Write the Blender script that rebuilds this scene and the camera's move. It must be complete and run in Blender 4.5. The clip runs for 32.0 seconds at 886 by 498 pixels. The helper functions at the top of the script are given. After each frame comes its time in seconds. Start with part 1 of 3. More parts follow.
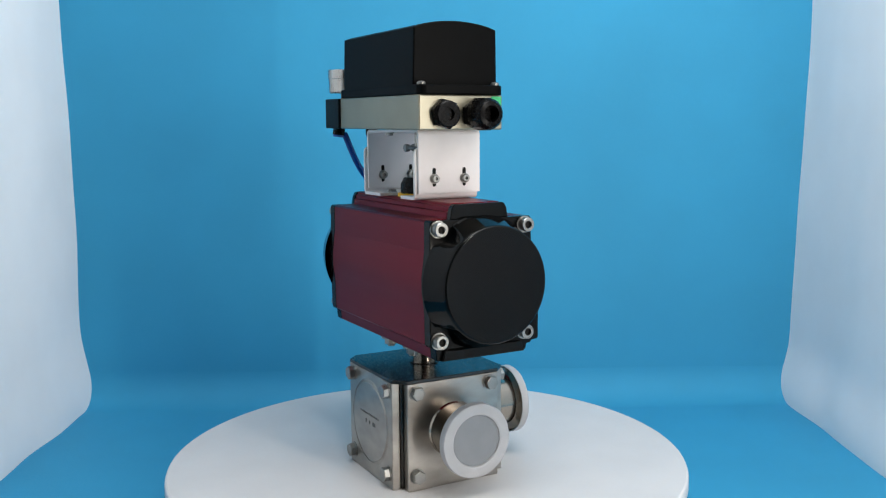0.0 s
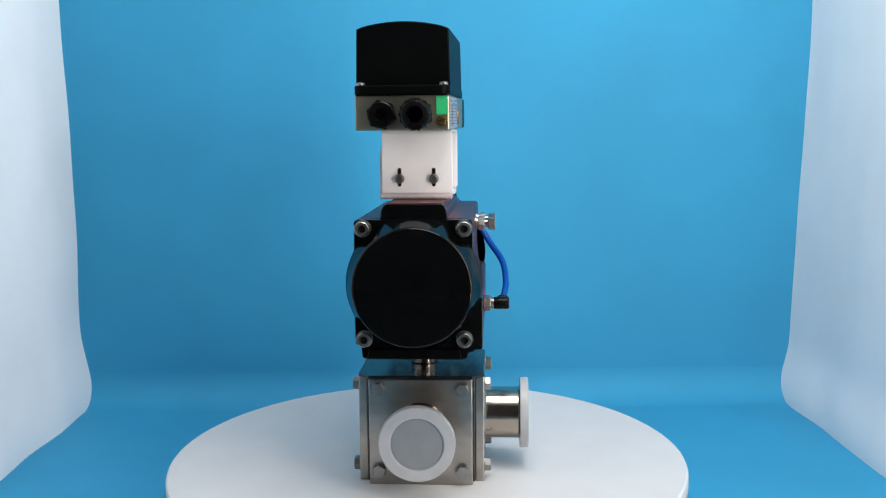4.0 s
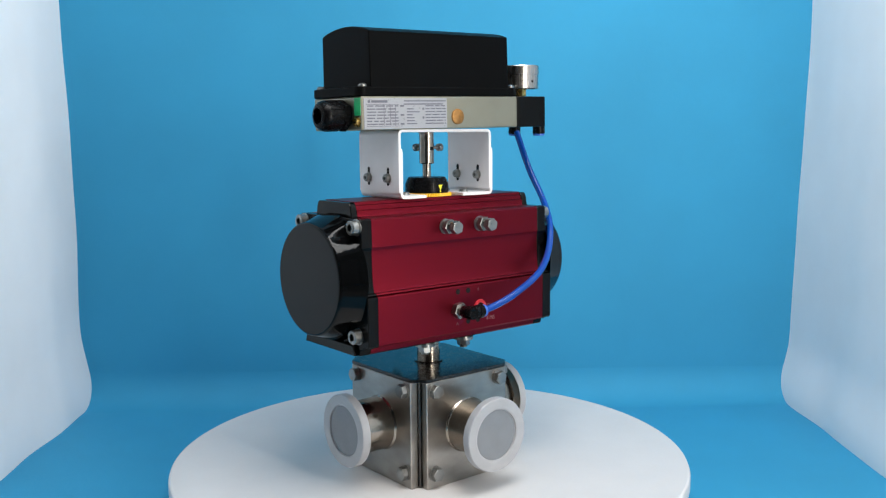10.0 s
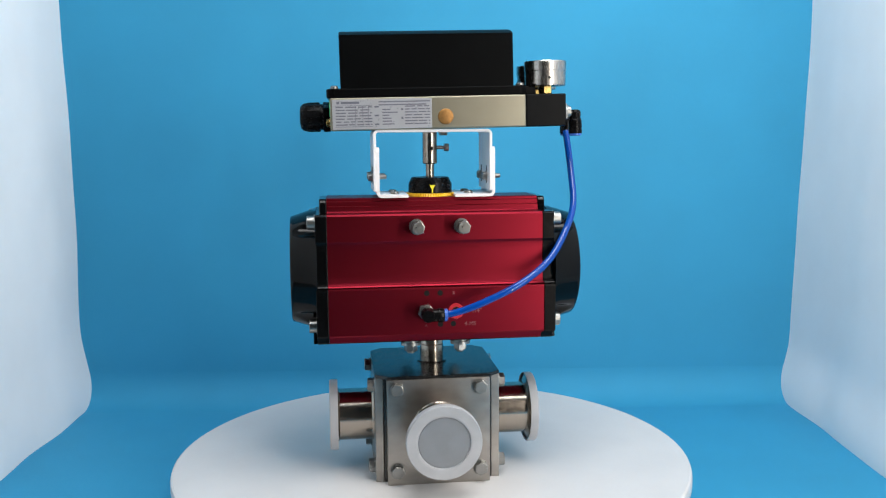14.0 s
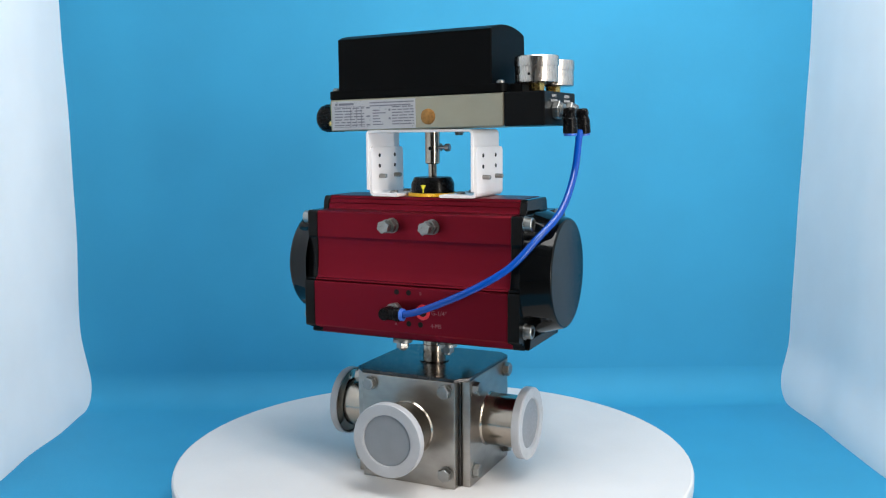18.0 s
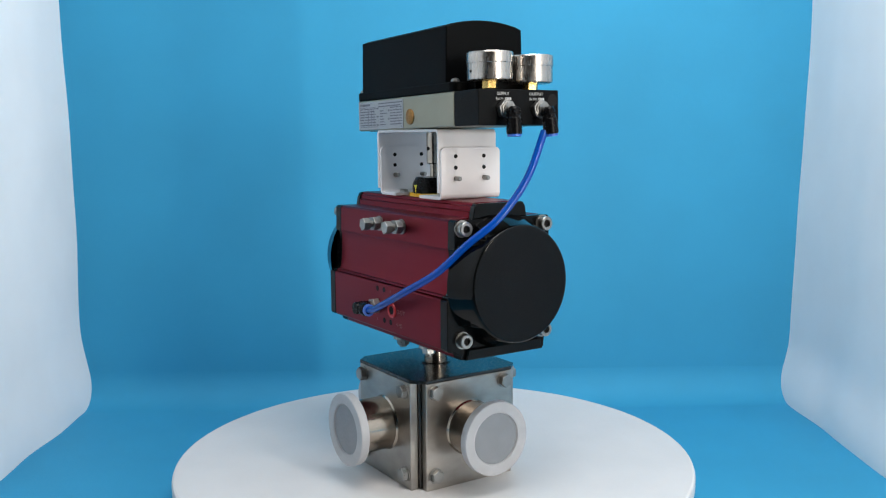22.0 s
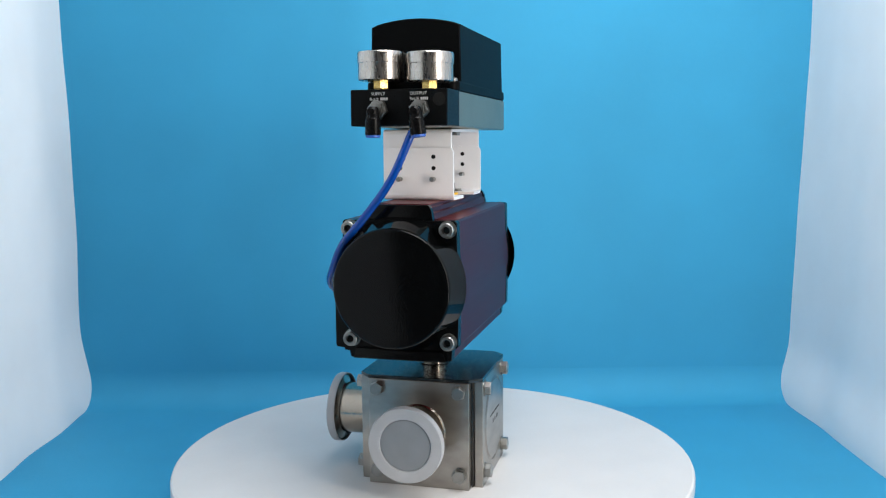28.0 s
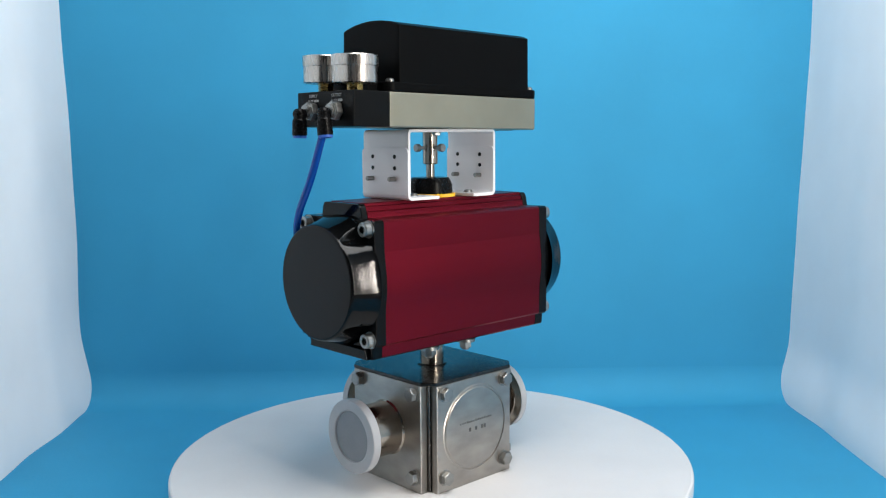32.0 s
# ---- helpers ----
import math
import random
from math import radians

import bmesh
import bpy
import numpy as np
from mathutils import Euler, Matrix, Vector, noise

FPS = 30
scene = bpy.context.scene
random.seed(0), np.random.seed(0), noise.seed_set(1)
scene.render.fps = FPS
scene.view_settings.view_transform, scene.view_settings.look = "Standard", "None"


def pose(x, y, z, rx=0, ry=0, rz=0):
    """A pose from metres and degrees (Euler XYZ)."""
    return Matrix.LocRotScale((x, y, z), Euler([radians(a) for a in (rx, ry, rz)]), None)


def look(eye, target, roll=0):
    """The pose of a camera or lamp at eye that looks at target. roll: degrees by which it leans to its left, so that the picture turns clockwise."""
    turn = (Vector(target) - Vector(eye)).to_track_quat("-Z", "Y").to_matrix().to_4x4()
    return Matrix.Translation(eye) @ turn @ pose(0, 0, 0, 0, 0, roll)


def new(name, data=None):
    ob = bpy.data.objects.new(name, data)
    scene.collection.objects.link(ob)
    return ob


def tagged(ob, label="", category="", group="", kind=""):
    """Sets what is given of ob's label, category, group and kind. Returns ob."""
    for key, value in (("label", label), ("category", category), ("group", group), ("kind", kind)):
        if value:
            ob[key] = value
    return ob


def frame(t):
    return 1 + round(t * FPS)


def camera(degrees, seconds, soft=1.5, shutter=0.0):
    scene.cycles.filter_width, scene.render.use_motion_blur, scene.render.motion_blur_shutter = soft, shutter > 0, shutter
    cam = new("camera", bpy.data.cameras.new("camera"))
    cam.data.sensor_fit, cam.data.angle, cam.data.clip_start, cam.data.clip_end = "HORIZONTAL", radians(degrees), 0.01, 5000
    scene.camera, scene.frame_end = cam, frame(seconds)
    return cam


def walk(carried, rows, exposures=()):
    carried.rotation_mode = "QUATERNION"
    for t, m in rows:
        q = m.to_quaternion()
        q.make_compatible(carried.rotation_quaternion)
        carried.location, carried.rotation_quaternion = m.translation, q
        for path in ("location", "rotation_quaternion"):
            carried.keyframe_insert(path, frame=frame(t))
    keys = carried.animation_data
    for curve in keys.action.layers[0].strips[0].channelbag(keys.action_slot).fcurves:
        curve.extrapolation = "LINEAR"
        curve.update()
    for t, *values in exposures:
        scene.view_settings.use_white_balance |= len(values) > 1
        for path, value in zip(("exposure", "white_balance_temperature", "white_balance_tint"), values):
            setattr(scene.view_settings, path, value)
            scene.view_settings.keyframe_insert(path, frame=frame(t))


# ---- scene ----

# camera: fixed on a stand in front of the light tent
EYE = (0.0, -1.0, 0.3625)
AIM = (0.01523, -0.0079, 0.23799)
cam = camera(51.41, 32.0, 1.2)
STILL = look(EYE, AIM, -0.456)
GAIN = [(0, -0.04), (1, -0.12), (2, -0.07), (3, 0.04), (7, 0.13), (8, 0.08), (10, 0.06), (11, 0.02), (13, 0.03), (14, 0.08), (17, 0.21), (20, 0.16), (22, 0.06),
        (23, -0.04), (24, -0.17), (25, 0.04), (28, 0.16), (32, 0.11)]
walk(cam, [(0, STILL), (32, STILL)], GAIN)
scene.view_settings.exposure = 0.0

# turning: a whole turn in 45 s, clockwise seen from above
SPIN = -7.9836
YAW_16 = -10.0
DEVICE_OFF = (0.0025, 0.006, 0.0)
DISC_OFF = (0.0016, 0.0034, 0.0)

# ---------------------------------------------------------------- light
world = bpy.data.worlds.new("world")
scene.world = world
world.use_nodes = True
bg = world.node_tree.nodes["Background"]
bg.inputs[0].default_value = (0.75, 0.85, 1.0, 1)
bg.inputs[1].default_value = 0.05


def area_lamp(name, at, target, sx, sy, watts, colour):
    li = bpy.data.lights.new(name, "AREA")
    li.shape, li.size, li.size_y, li.energy, li.color = "RECTANGLE", sx, sy, watts, colour
    ob = new(name, li)
    ob.matrix_world = look(at, target)
    return ob


area_lamp("tent_top_light", (0.19, -0.34, 1.18), (0.25, 0.08, 0.0), 0.62, 0.55, 10.0, (0.98, 0.98, 0.97))
area_lamp("tent_strip_light", (0.525, -0.725, 0.345), (0.0, 0.15, 0.345), 0.013, 0.85, 5.2, (1.0, 0.92, 0.83))

# ---------------------------------------------------------------- materials


def mat(name, base, rough=0.5, metal=0.0, vary=0.1, scale=40.0, rvary=0.1, bump=0.0, bscale=400.0, stretch=(1, 1, 1), coat=0.0, extra=None, hue=None):
    """Noise at two scales on colour and roughness, and a fine relief."""
    m = bpy.data.materials.new(name)
    m.use_nodes = True
    nt = m.node_tree
    b = nt.nodes["Principled BSDF"]
    tc = nt.nodes.new("ShaderNodeTexCoord")
    mp = nt.nodes.new("ShaderNodeMapping")
    mp.inputs["Scale"].default_value = stretch
    nt.links.new(tc.outputs["Object"], mp.inputs["Vector"])
    big, fine = nt.nodes.new("ShaderNodeTexNoise"), nt.nodes.new("ShaderNodeTexNoise")
    big.inputs["Scale"].default_value, big.inputs["Detail"].default_value = scale, 4
    fine.inputs["Scale"].default_value, fine.inputs["Detail"].default_value = bscale, 3
    for n in (big, fine):
        nt.links.new(mp.outputs[0], n.inputs["Vector"])
    mix = nt.nodes.new("ShaderNodeMix")
    mix.data_type = "RGBA"
    lo = [c * (1 - vary) for c in base]
    hi = list(hue) if hue else [min(1.0, c * (1 + vary)) for c in base]
    mix.inputs["A"].default_value = (*lo, 1)
    mix.inputs["B"].default_value = (*hi, 1)
    ramp = nt.nodes.new("ShaderNodeMapRange")
    ramp.inputs[1].default_value, ramp.inputs[2].default_value = 0.3, 0.7
    nt.links.new(big.outputs[0], ramp.inputs[0])
    nt.links.new(ramp.outputs[0], mix.inputs["Factor"])
    nt.links.new(mix.outputs["Result"], b.inputs["Base Color"])
    rr = nt.nodes.new("ShaderNodeMapRange")
    rr.inputs[1].default_value, rr.inputs[2].default_value = 0.3, 0.7
    rr.inputs[3].default_value, rr.inputs[4].default_value = max(0.02, rough - rvary), min(1.0, rough + rvary)
    nt.links.new(fine.outputs[0], rr.inputs[0])
    nt.links.new(rr.outputs[0], b.inputs["Roughness"])
    b.inputs["Metallic"].default_value = metal
    b.inputs["Coat Weight"].default_value = coat
    if bump:
        bp = nt.nodes.new("ShaderNodeBump")
        bp.inputs["Strength"].default_value, bp.inputs["Distance"].default_value = bump, 0.001
        nt.links.new(fine.outputs[0], bp.inputs["Height"])
        nt.links.new(bp.outputs[0], b.inputs["Normal"])
    for k, v in (extra or {}).items():
        b.inputs[k].default_value = v
    return m


M_BLUE = mat("blue_backdrop_cloth", (0.024, 0.282, 0.492), 0.75, vary=0.06, scale=5, bump=0.15, bscale=900)
M_WHITE_CLOTH = mat("white_tent_cloth", (0.82, 0.84, 0.86), 0.85, vary=0.05, scale=5, bump=0.15, bscale=700)
M_CEIL = mat("tent_ceiling_cloth", (0.78, 0.80, 0.82), 0.85, vary=0.03, scale=6)
M_ROOM = mat("dim_room_wall", (0.08, 0.08, 0.085), 0.9, vary=0.15, scale=3)
M_DISC = mat("white_laminate", (0.625, 0.607, 0.600), 0.42, vary=0.03, scale=14, rvary=0.05)
M_STEEL = mat("brushed_stainless", (0.352, 0.330, 0.302), 0.32, 1.0, vary=0.17, scale=28, rvary=0.035, bump=0.0, bscale=24, stretch=(1, 1, 2))
# base colour darkened to paint in the actuator's reflection on the steel top
M_STEEL_REFLECTION = mat("ground_stainless_dark_reflection", (0.065, 0.062, 0.06), 0.24, 1.0, vary=0.12, scale=30, rvary=0.06, bump=0.012, bscale=300, stretch=(1, 6, 1))
M_TUBE = mat("polished_stainless_tube", (0.38, 0.335, 0.285), 0.19, 1.0, vary=0.05, scale=30, rvary=0.05, bump=0.02, bscale=250)
M_BOLT = mat("zinc_bolt_steel", (0.29, 0.29, 0.278), 0.36, 1.0, vary=0.12, scale=120, rvary=0.10)
# near-black paint for the shade inside holes, slots and sockets
M_HOLE_SHADE = mat("hole_shade", (0.006, 0.006, 0.006), 0.6, 0.0, extra={"Specular IOR Level": 0.15})
M_PLASTIC_CAP = mat("milky_plastic", (0.37, 0.38, 0.40), 0.38, vary=0.05, scale=60, bump=0.03, bscale=300, extra={"Subsurface Weight": 0.25, "Subsurface Radius": (0.004, 0.004, 0.004)})
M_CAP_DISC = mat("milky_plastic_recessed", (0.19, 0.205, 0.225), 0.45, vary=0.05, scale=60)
M_RED = mat("red_anodised_aluminium", (0.172, 0.0095, 0.019), 0.39, 1.0, vary=0.06, scale=30, rvary=0.004, bump=0.0, bscale=260, stretch=(0.05, 1, 1))
M_BLACK_CAST = mat("black_powder_coat", (0.0022, 0.0025, 0.0028), 0.06, vary=0.2, scale=60, rvary=0.02, bump=0.036, bscale=480, extra={"Specular IOR Level": 0.18})
M_BLACK_FLANGE = mat("black_powder_coat_rubbed", (0.0022, 0.0025, 0.0028), 0.22, vary=0.2, scale=60, rvary=0.05, bump=0.03, bscale=480, extra={"Specular IOR Level": 0.14})
M_BLACK_COVER = mat("black_satin_paint", (0.0016, 0.0018, 0.002), 0.42, vary=0.15, scale=40, rvary=0.05, bump=0.06, bscale=900, extra={"Specular IOR Level": 0.045})
M_BLACK_PLASTIC = mat("black_moulded_plastic", (0.003, 0.003, 0.0034), 0.27, vary=0.2, scale=80, rvary=0.06, extra={"Specular IOR Level": 0.10})
M_BLACK_ANOD = mat("black_anodised_block", (0.003, 0.0034, 0.0038), 0.36, 0.0, vary=0.15, scale=60, bump=0.012, bscale=700, extra={"Specular IOR Level": 0.08})
M_ALU = mat("beige_painted_aluminium", (0.300, 0.282, 0.218), 0.37, 0.90, vary=0.05, scale=30, rvary=0.025, bump=0.008, bscale=500)
M_BRACKET = mat("white_powder_coat", (0.76, 0.74, 0.745), 0.38, vary=0.03, scale=40, bump=0.08, bscale=500)
M_GAUGE = mat("brushed_gauge_case", (0.46, 0.43, 0.40), 0.26, 1.0, vary=0.08, scale=60, rvary=0.07, bump=0.03, bscale=300, stretch=(1, 1, 0.1))
M_GLASS = mat("gauge_window", (0.75, 0.76, 0.76), 0.1, vary=0.02)
M_BRASS = mat("brass", (0.46, 0.32, 0.11), 0.28, 1.0, vary=0.12, scale=90)
M_VENT = mat("sintered_bronze", (0.30, 0.15, 0.045), 0.5, 0.7, vary=0.2, scale=300, bump=0.2, bscale=900)
M_YELLOW = mat("yellow_scale_plastic", (0.85, 0.50, 0.02), 0.4, vary=0.05)
M_ARROW = mat("yellow_arrow_print", (0.80, 0.72, 0.03), 0.4, vary=0.05)
M_GREEN = mat("green_sticker", (0.02, 0.40, 0.14), 0.45, vary=0.06)
M_LABEL = mat("silver_label_film", (0.34, 0.345, 0.365), 0.35, 0.2, vary=0.04, scale=60)
M_PRINT = mat("dark_label_print", (0.12, 0.12, 0.15), 0.5, vary=0.1)
M_WHITE_PRINT = mat("white_print", (0.42, 0.42, 0.42), 0.5, vary=0.04)
M_GREY_PRINT = mat("pale_engraving", (0.21, 0.06, 0.07), 0.5, vary=0.1)
M_ETCH = mat("etched_marking", (0.10, 0.095, 0.09), 0.6, 0.5, vary=0.2)
M_REDRING = mat("red_port_plug", (0.50, 0.016, 0.025), 0.35, vary=0.08)
M_HOSE = mat("blue_polyurethane", (0.001, 0.048, 0.29), 0.14, vary=0.08, scale=50, rvary=0.03, extra={"Specular IOR Level": 0.4})
M_COLLET = mat("blue_release_ring", (0.03, 0.11, 0.45), 0.4, vary=0.08)

# ---------------------------------------------------------------- mesh helpers


def mesh_of(bm, material, smooth=True, angle=35):
    me = bpy.data.meshes.new("mesh")
    bmesh.ops.recalc_face_normals(bm, faces=bm.faces)
    for e in bm.edges:
        if len(e.link_faces) == 2:
            a, b = (f.calc_area() for f in e.link_faces)
            e.smooth = e.calc_face_angle(0) < radians(angle) and (max(a, b) < 5 * min(a, b) or e.calc_face_angle(0) < 0.02)
    for fa in bm.faces:
        fa.smooth = smooth
    bm.to_mesh(me)
    bm.free()
    me.materials.append(material)
    return me


def part(name, bm, material, parent, label="", at=None):
    """Links a bmesh, or a mesh that is shared, as one object under a thing or a part."""
    me = bm if isinstance(bm, bpy.types.Mesh) else mesh_of(bm, material)
    ob = new(name, me)
    ob.parent = parent
    if at is not None:
        ob.matrix_basis = at
    if label:
        ob["label"] = label
    return ob


def box(x0, x1, y0, y1, z0, z1, bevel=0.001, seg=2):
    bm = bmesh.new()
    bmesh.ops.create_cube(bm, size=1, matrix=Matrix.LocRotScale(((x0 + x1) / 2, (y0 + y1) / 2, (z0 + z1) / 2), None, (x1 - x0, y1 - y0, z1 - z0)))
    if bevel:
        bmesh.ops.bevel(bm, geom=list(bm.edges), offset=bevel, segments=seg, affect="EDGES", profile=0.5)
    return bm


def add(bm, other):
    me = bpy.data.meshes.new("tmp")
    other.to_mesh(me)
    other.free()
    bm.from_mesh(me)
    bpy.data.meshes.remove(me)
    return bm


def prism(points, x0, x1, axis="x", bevel=0.0, seg=2):
    """A polygon of (a, b) drawn out along an axis: x takes (y, z), y takes (x, z), z takes (x, y)."""
    def at(a, b, c):
        return {"x": (c, a, b), "y": (a, c, b), "z": (a, b, c)}[axis]
    bm = bmesh.new()
    lo = [bm.verts.new(at(a, b, x0)) for a, b in points]
    hi = [bm.verts.new(at(a, b, x1)) for a, b in points]
    bm.faces.new(lo)
    bm.faces.new(hi)
    n = len(points)
    for i in range(n):
        bm.faces.new((lo[i], lo[(i + 1) % n], hi[(i + 1) % n], hi[i]))
    bmesh.ops.recalc_face_normals(bm, faces=bm.faces)
    if bevel:
        rim = [e for e in bm.edges if abs(sum(v.co["xyz".index(axis)] for v in e.verts) / 2 - x0) < 1e-7 or abs(sum(v.co["xyz".index(axis)] for v in e.verts) / 2 - x1) < 1e-7]
        bmesh.ops.bevel(bm, geom=rim, offset=bevel, segments=seg, affect="EDGES", profile=0.5)
    return bm


def hub_shape(a, z, r):
    """An end cap's hub: a cone cut flat at top and bottom, with a scallop round each bolt."""
    k = min(1.0, 0.0640 / (r * abs(math.cos(a)) + 1e-9))
    d, pocket = math.hypot(0.0488, 0.0540), 0.0150
    for b in (math.atan2(0.0488, 0.0540), math.pi - math.atan2(0.0488, 0.0540)):
        side = d * math.sin(abs(math.atan2(math.sin(a), math.cos(a))) - b)
        if abs(side) < pocket:
            k = min(k, (math.sqrt(d * d - side * side) - math.sqrt(pocket * pocket - side * side)) / r)
    return k


def lathe(profile, m=None, n=40, shape=None):
    """A profile of (radius, height) turned round z, then placed by m; shape scales the radius by angle and height."""
    bm = bmesh.new()
    rings = []
    for r, z in profile:
        if r < 1e-7:
            rings.append([bm.verts.new((0, 0, z))])
        else:
            k = [r * (shape(2 * math.pi * i / n, z, r) if shape else 1) for i in range(n)]
            rings.append([bm.verts.new((k[i] * math.cos(2 * math.pi * i / n), k[i] * math.sin(2 * math.pi * i / n), z)) for i in range(n)])
    for a, b in zip(rings, rings[1:]):
        if len(a) == 1 and len(b) == 1:
            continue
        for i in range(n):
            j = (i + 1) % n
            if len(a) == 1:
                bm.faces.new((a[0], b[i], b[j]))
            elif len(b) == 1:
                bm.faces.new((a[i], a[j], b[0]))
            else:
                bm.faces.new((a[i], a[j], b[j], b[i]))
    if m is not None:
        bm.transform(m)
    return bm


def tube(points, r, n=12, sub=8):
    """A round hose through the points."""
    pts = [Vector(p) for p in points]
    ext = [2 * pts[0] - pts[1]] + pts + [2 * pts[-1] - pts[-2]]
    path = []
    for i in range(1, len(ext) - 2):
        a, b, c, d = ext[i - 1:i + 3]
        for k in range(sub):
            t = k / sub
            path.append(0.5 * (2 * b + (c - a) * t + (2 * a - 5 * b + 4 * c - d) * t * t + (3 * b - a - 3 * c + d) * t ** 3))
    path.append(pts[-1])
    bm = bmesh.new()
    rings, up = [], Vector((0.3, 1, 0.2))
    for i, p in enumerate(path):
        d = (path[min(i + 1, len(path) - 1)] - path[max(i - 1, 0)]).normalized()
        side = d.cross(up).normalized()
        up = side.cross(d).normalized()
        rings.append([bm.verts.new(p + r * (math.cos(2 * math.pi * k / n) * side + math.sin(2 * math.pi * k / n) * up)) for k in range(n)])
    for a, b in zip(rings, rings[1:]):
        for k in range(n):
            bm.faces.new((a[k], a[(k + 1) % n], b[(k + 1) % n], b[k]))
    bm.faces.new(rings[0])
    bm.faces.new(rings[-1])
    return bm


def hexagon(r, turn=0.0):
    return [(r * math.cos(math.pi / 3 * i + turn), r * math.sin(math.pi / 3 * i + turn)) for i in range(6)]


def hex_bolt(r, h, washer=0.0):
    """Stands on z = 0 and points up z, with a washer below its head."""
    bm = bmesh.new()
    if washer:
        add(bm, lathe([(0, 0), (washer, 0), (washer, 0.0011), (0, 0.0011)], n=28))
    add(bm, prism(hexagon(r), 0.001 if washer else 0.0, h, "z", 0.0005))
    add(bm, lathe([(0, h + 0.0003), (r * 0.78, h + 0.0003), (r * 0.84, h - 0.0004)], n=24))
    return bm


def socket_bolt(r, h, hole):
    bm = lathe([(0, 0), (r * 1.18, 0), (r * 1.18, 0.0012), (r, 0.0012), (r, h - 0.0008), (r - 0.0008, h), (hole * 1.12, h)], n=28)
    pts = hexagon(hole)
    lo = [bm.verts.new((a, b, h * 0.45)) for a, b in pts]
    hi = [bm.verts.new((a, b, h)) for a, b in pts]
    bm.faces.new(lo)
    for i in range(6):
        bm.faces.new((lo[i], lo[(i + 1) % 6], hi[(i + 1) % 6], hi[i]))
    add(bm, lathe([(hole * 0.86, h - 0.0001), (hole * 1.14, h - 0.0001)], n=28))
    return bm


def lettering(text, size, m, depth=0.0002):
    cu = bpy.data.curves.new("writing", "FONT")
    cu.body, cu.size, cu.align_x, cu.extrude, cu.resolution_u = text, size, "CENTER", depth, 2
    tmp = bpy.data.objects.new("tmp", cu)
    scene.collection.objects.link(tmp)
    me = bpy.data.meshes.new_from_object(tmp.evaluated_get(bpy.context.evaluated_depsgraph_get()))
    bpy.data.objects.remove(tmp)
    me.transform(m)
    return me


TO_FRONT = pose(0, 0, 0, 90)            # z of a turned part points to -y
TO_BACK = pose(0, 0, 0, -90)            # to +y
TO_RIGHT = pose(0, 0, 0, 0, 90)         # to +x
TO_LEFT = pose(0, 0, 0, 0, -90)         # to -x
SHIFT = Matrix.Translation

# ---------------------------------------------------------------- the light tent
FLOOR_Z, BACK_Y = -0.06, 0.425


def sheet(name, grid, material, thick, label):
    """A cloth from a grid of points, with a thickness."""
    bm = bmesh.new()
    vs = [[bm.verts.new(p) for p in row] for row in grid]
    for a, b in zip(vs, vs[1:]):
        for i in range(len(a) - 1):
            bm.faces.new((a[i], a[i + 1], b[i + 1], b[i]))
    bmesh.ops.recalc_face_normals(bm, faces=bm.faces)
    bmesh.ops.solidify(bm, geom=list(bm.faces), thickness=thick)
    ob = new(name, mesh_of(bm, material, angle=60))
    return tagged(ob, label, "backdrop", kind="structure")


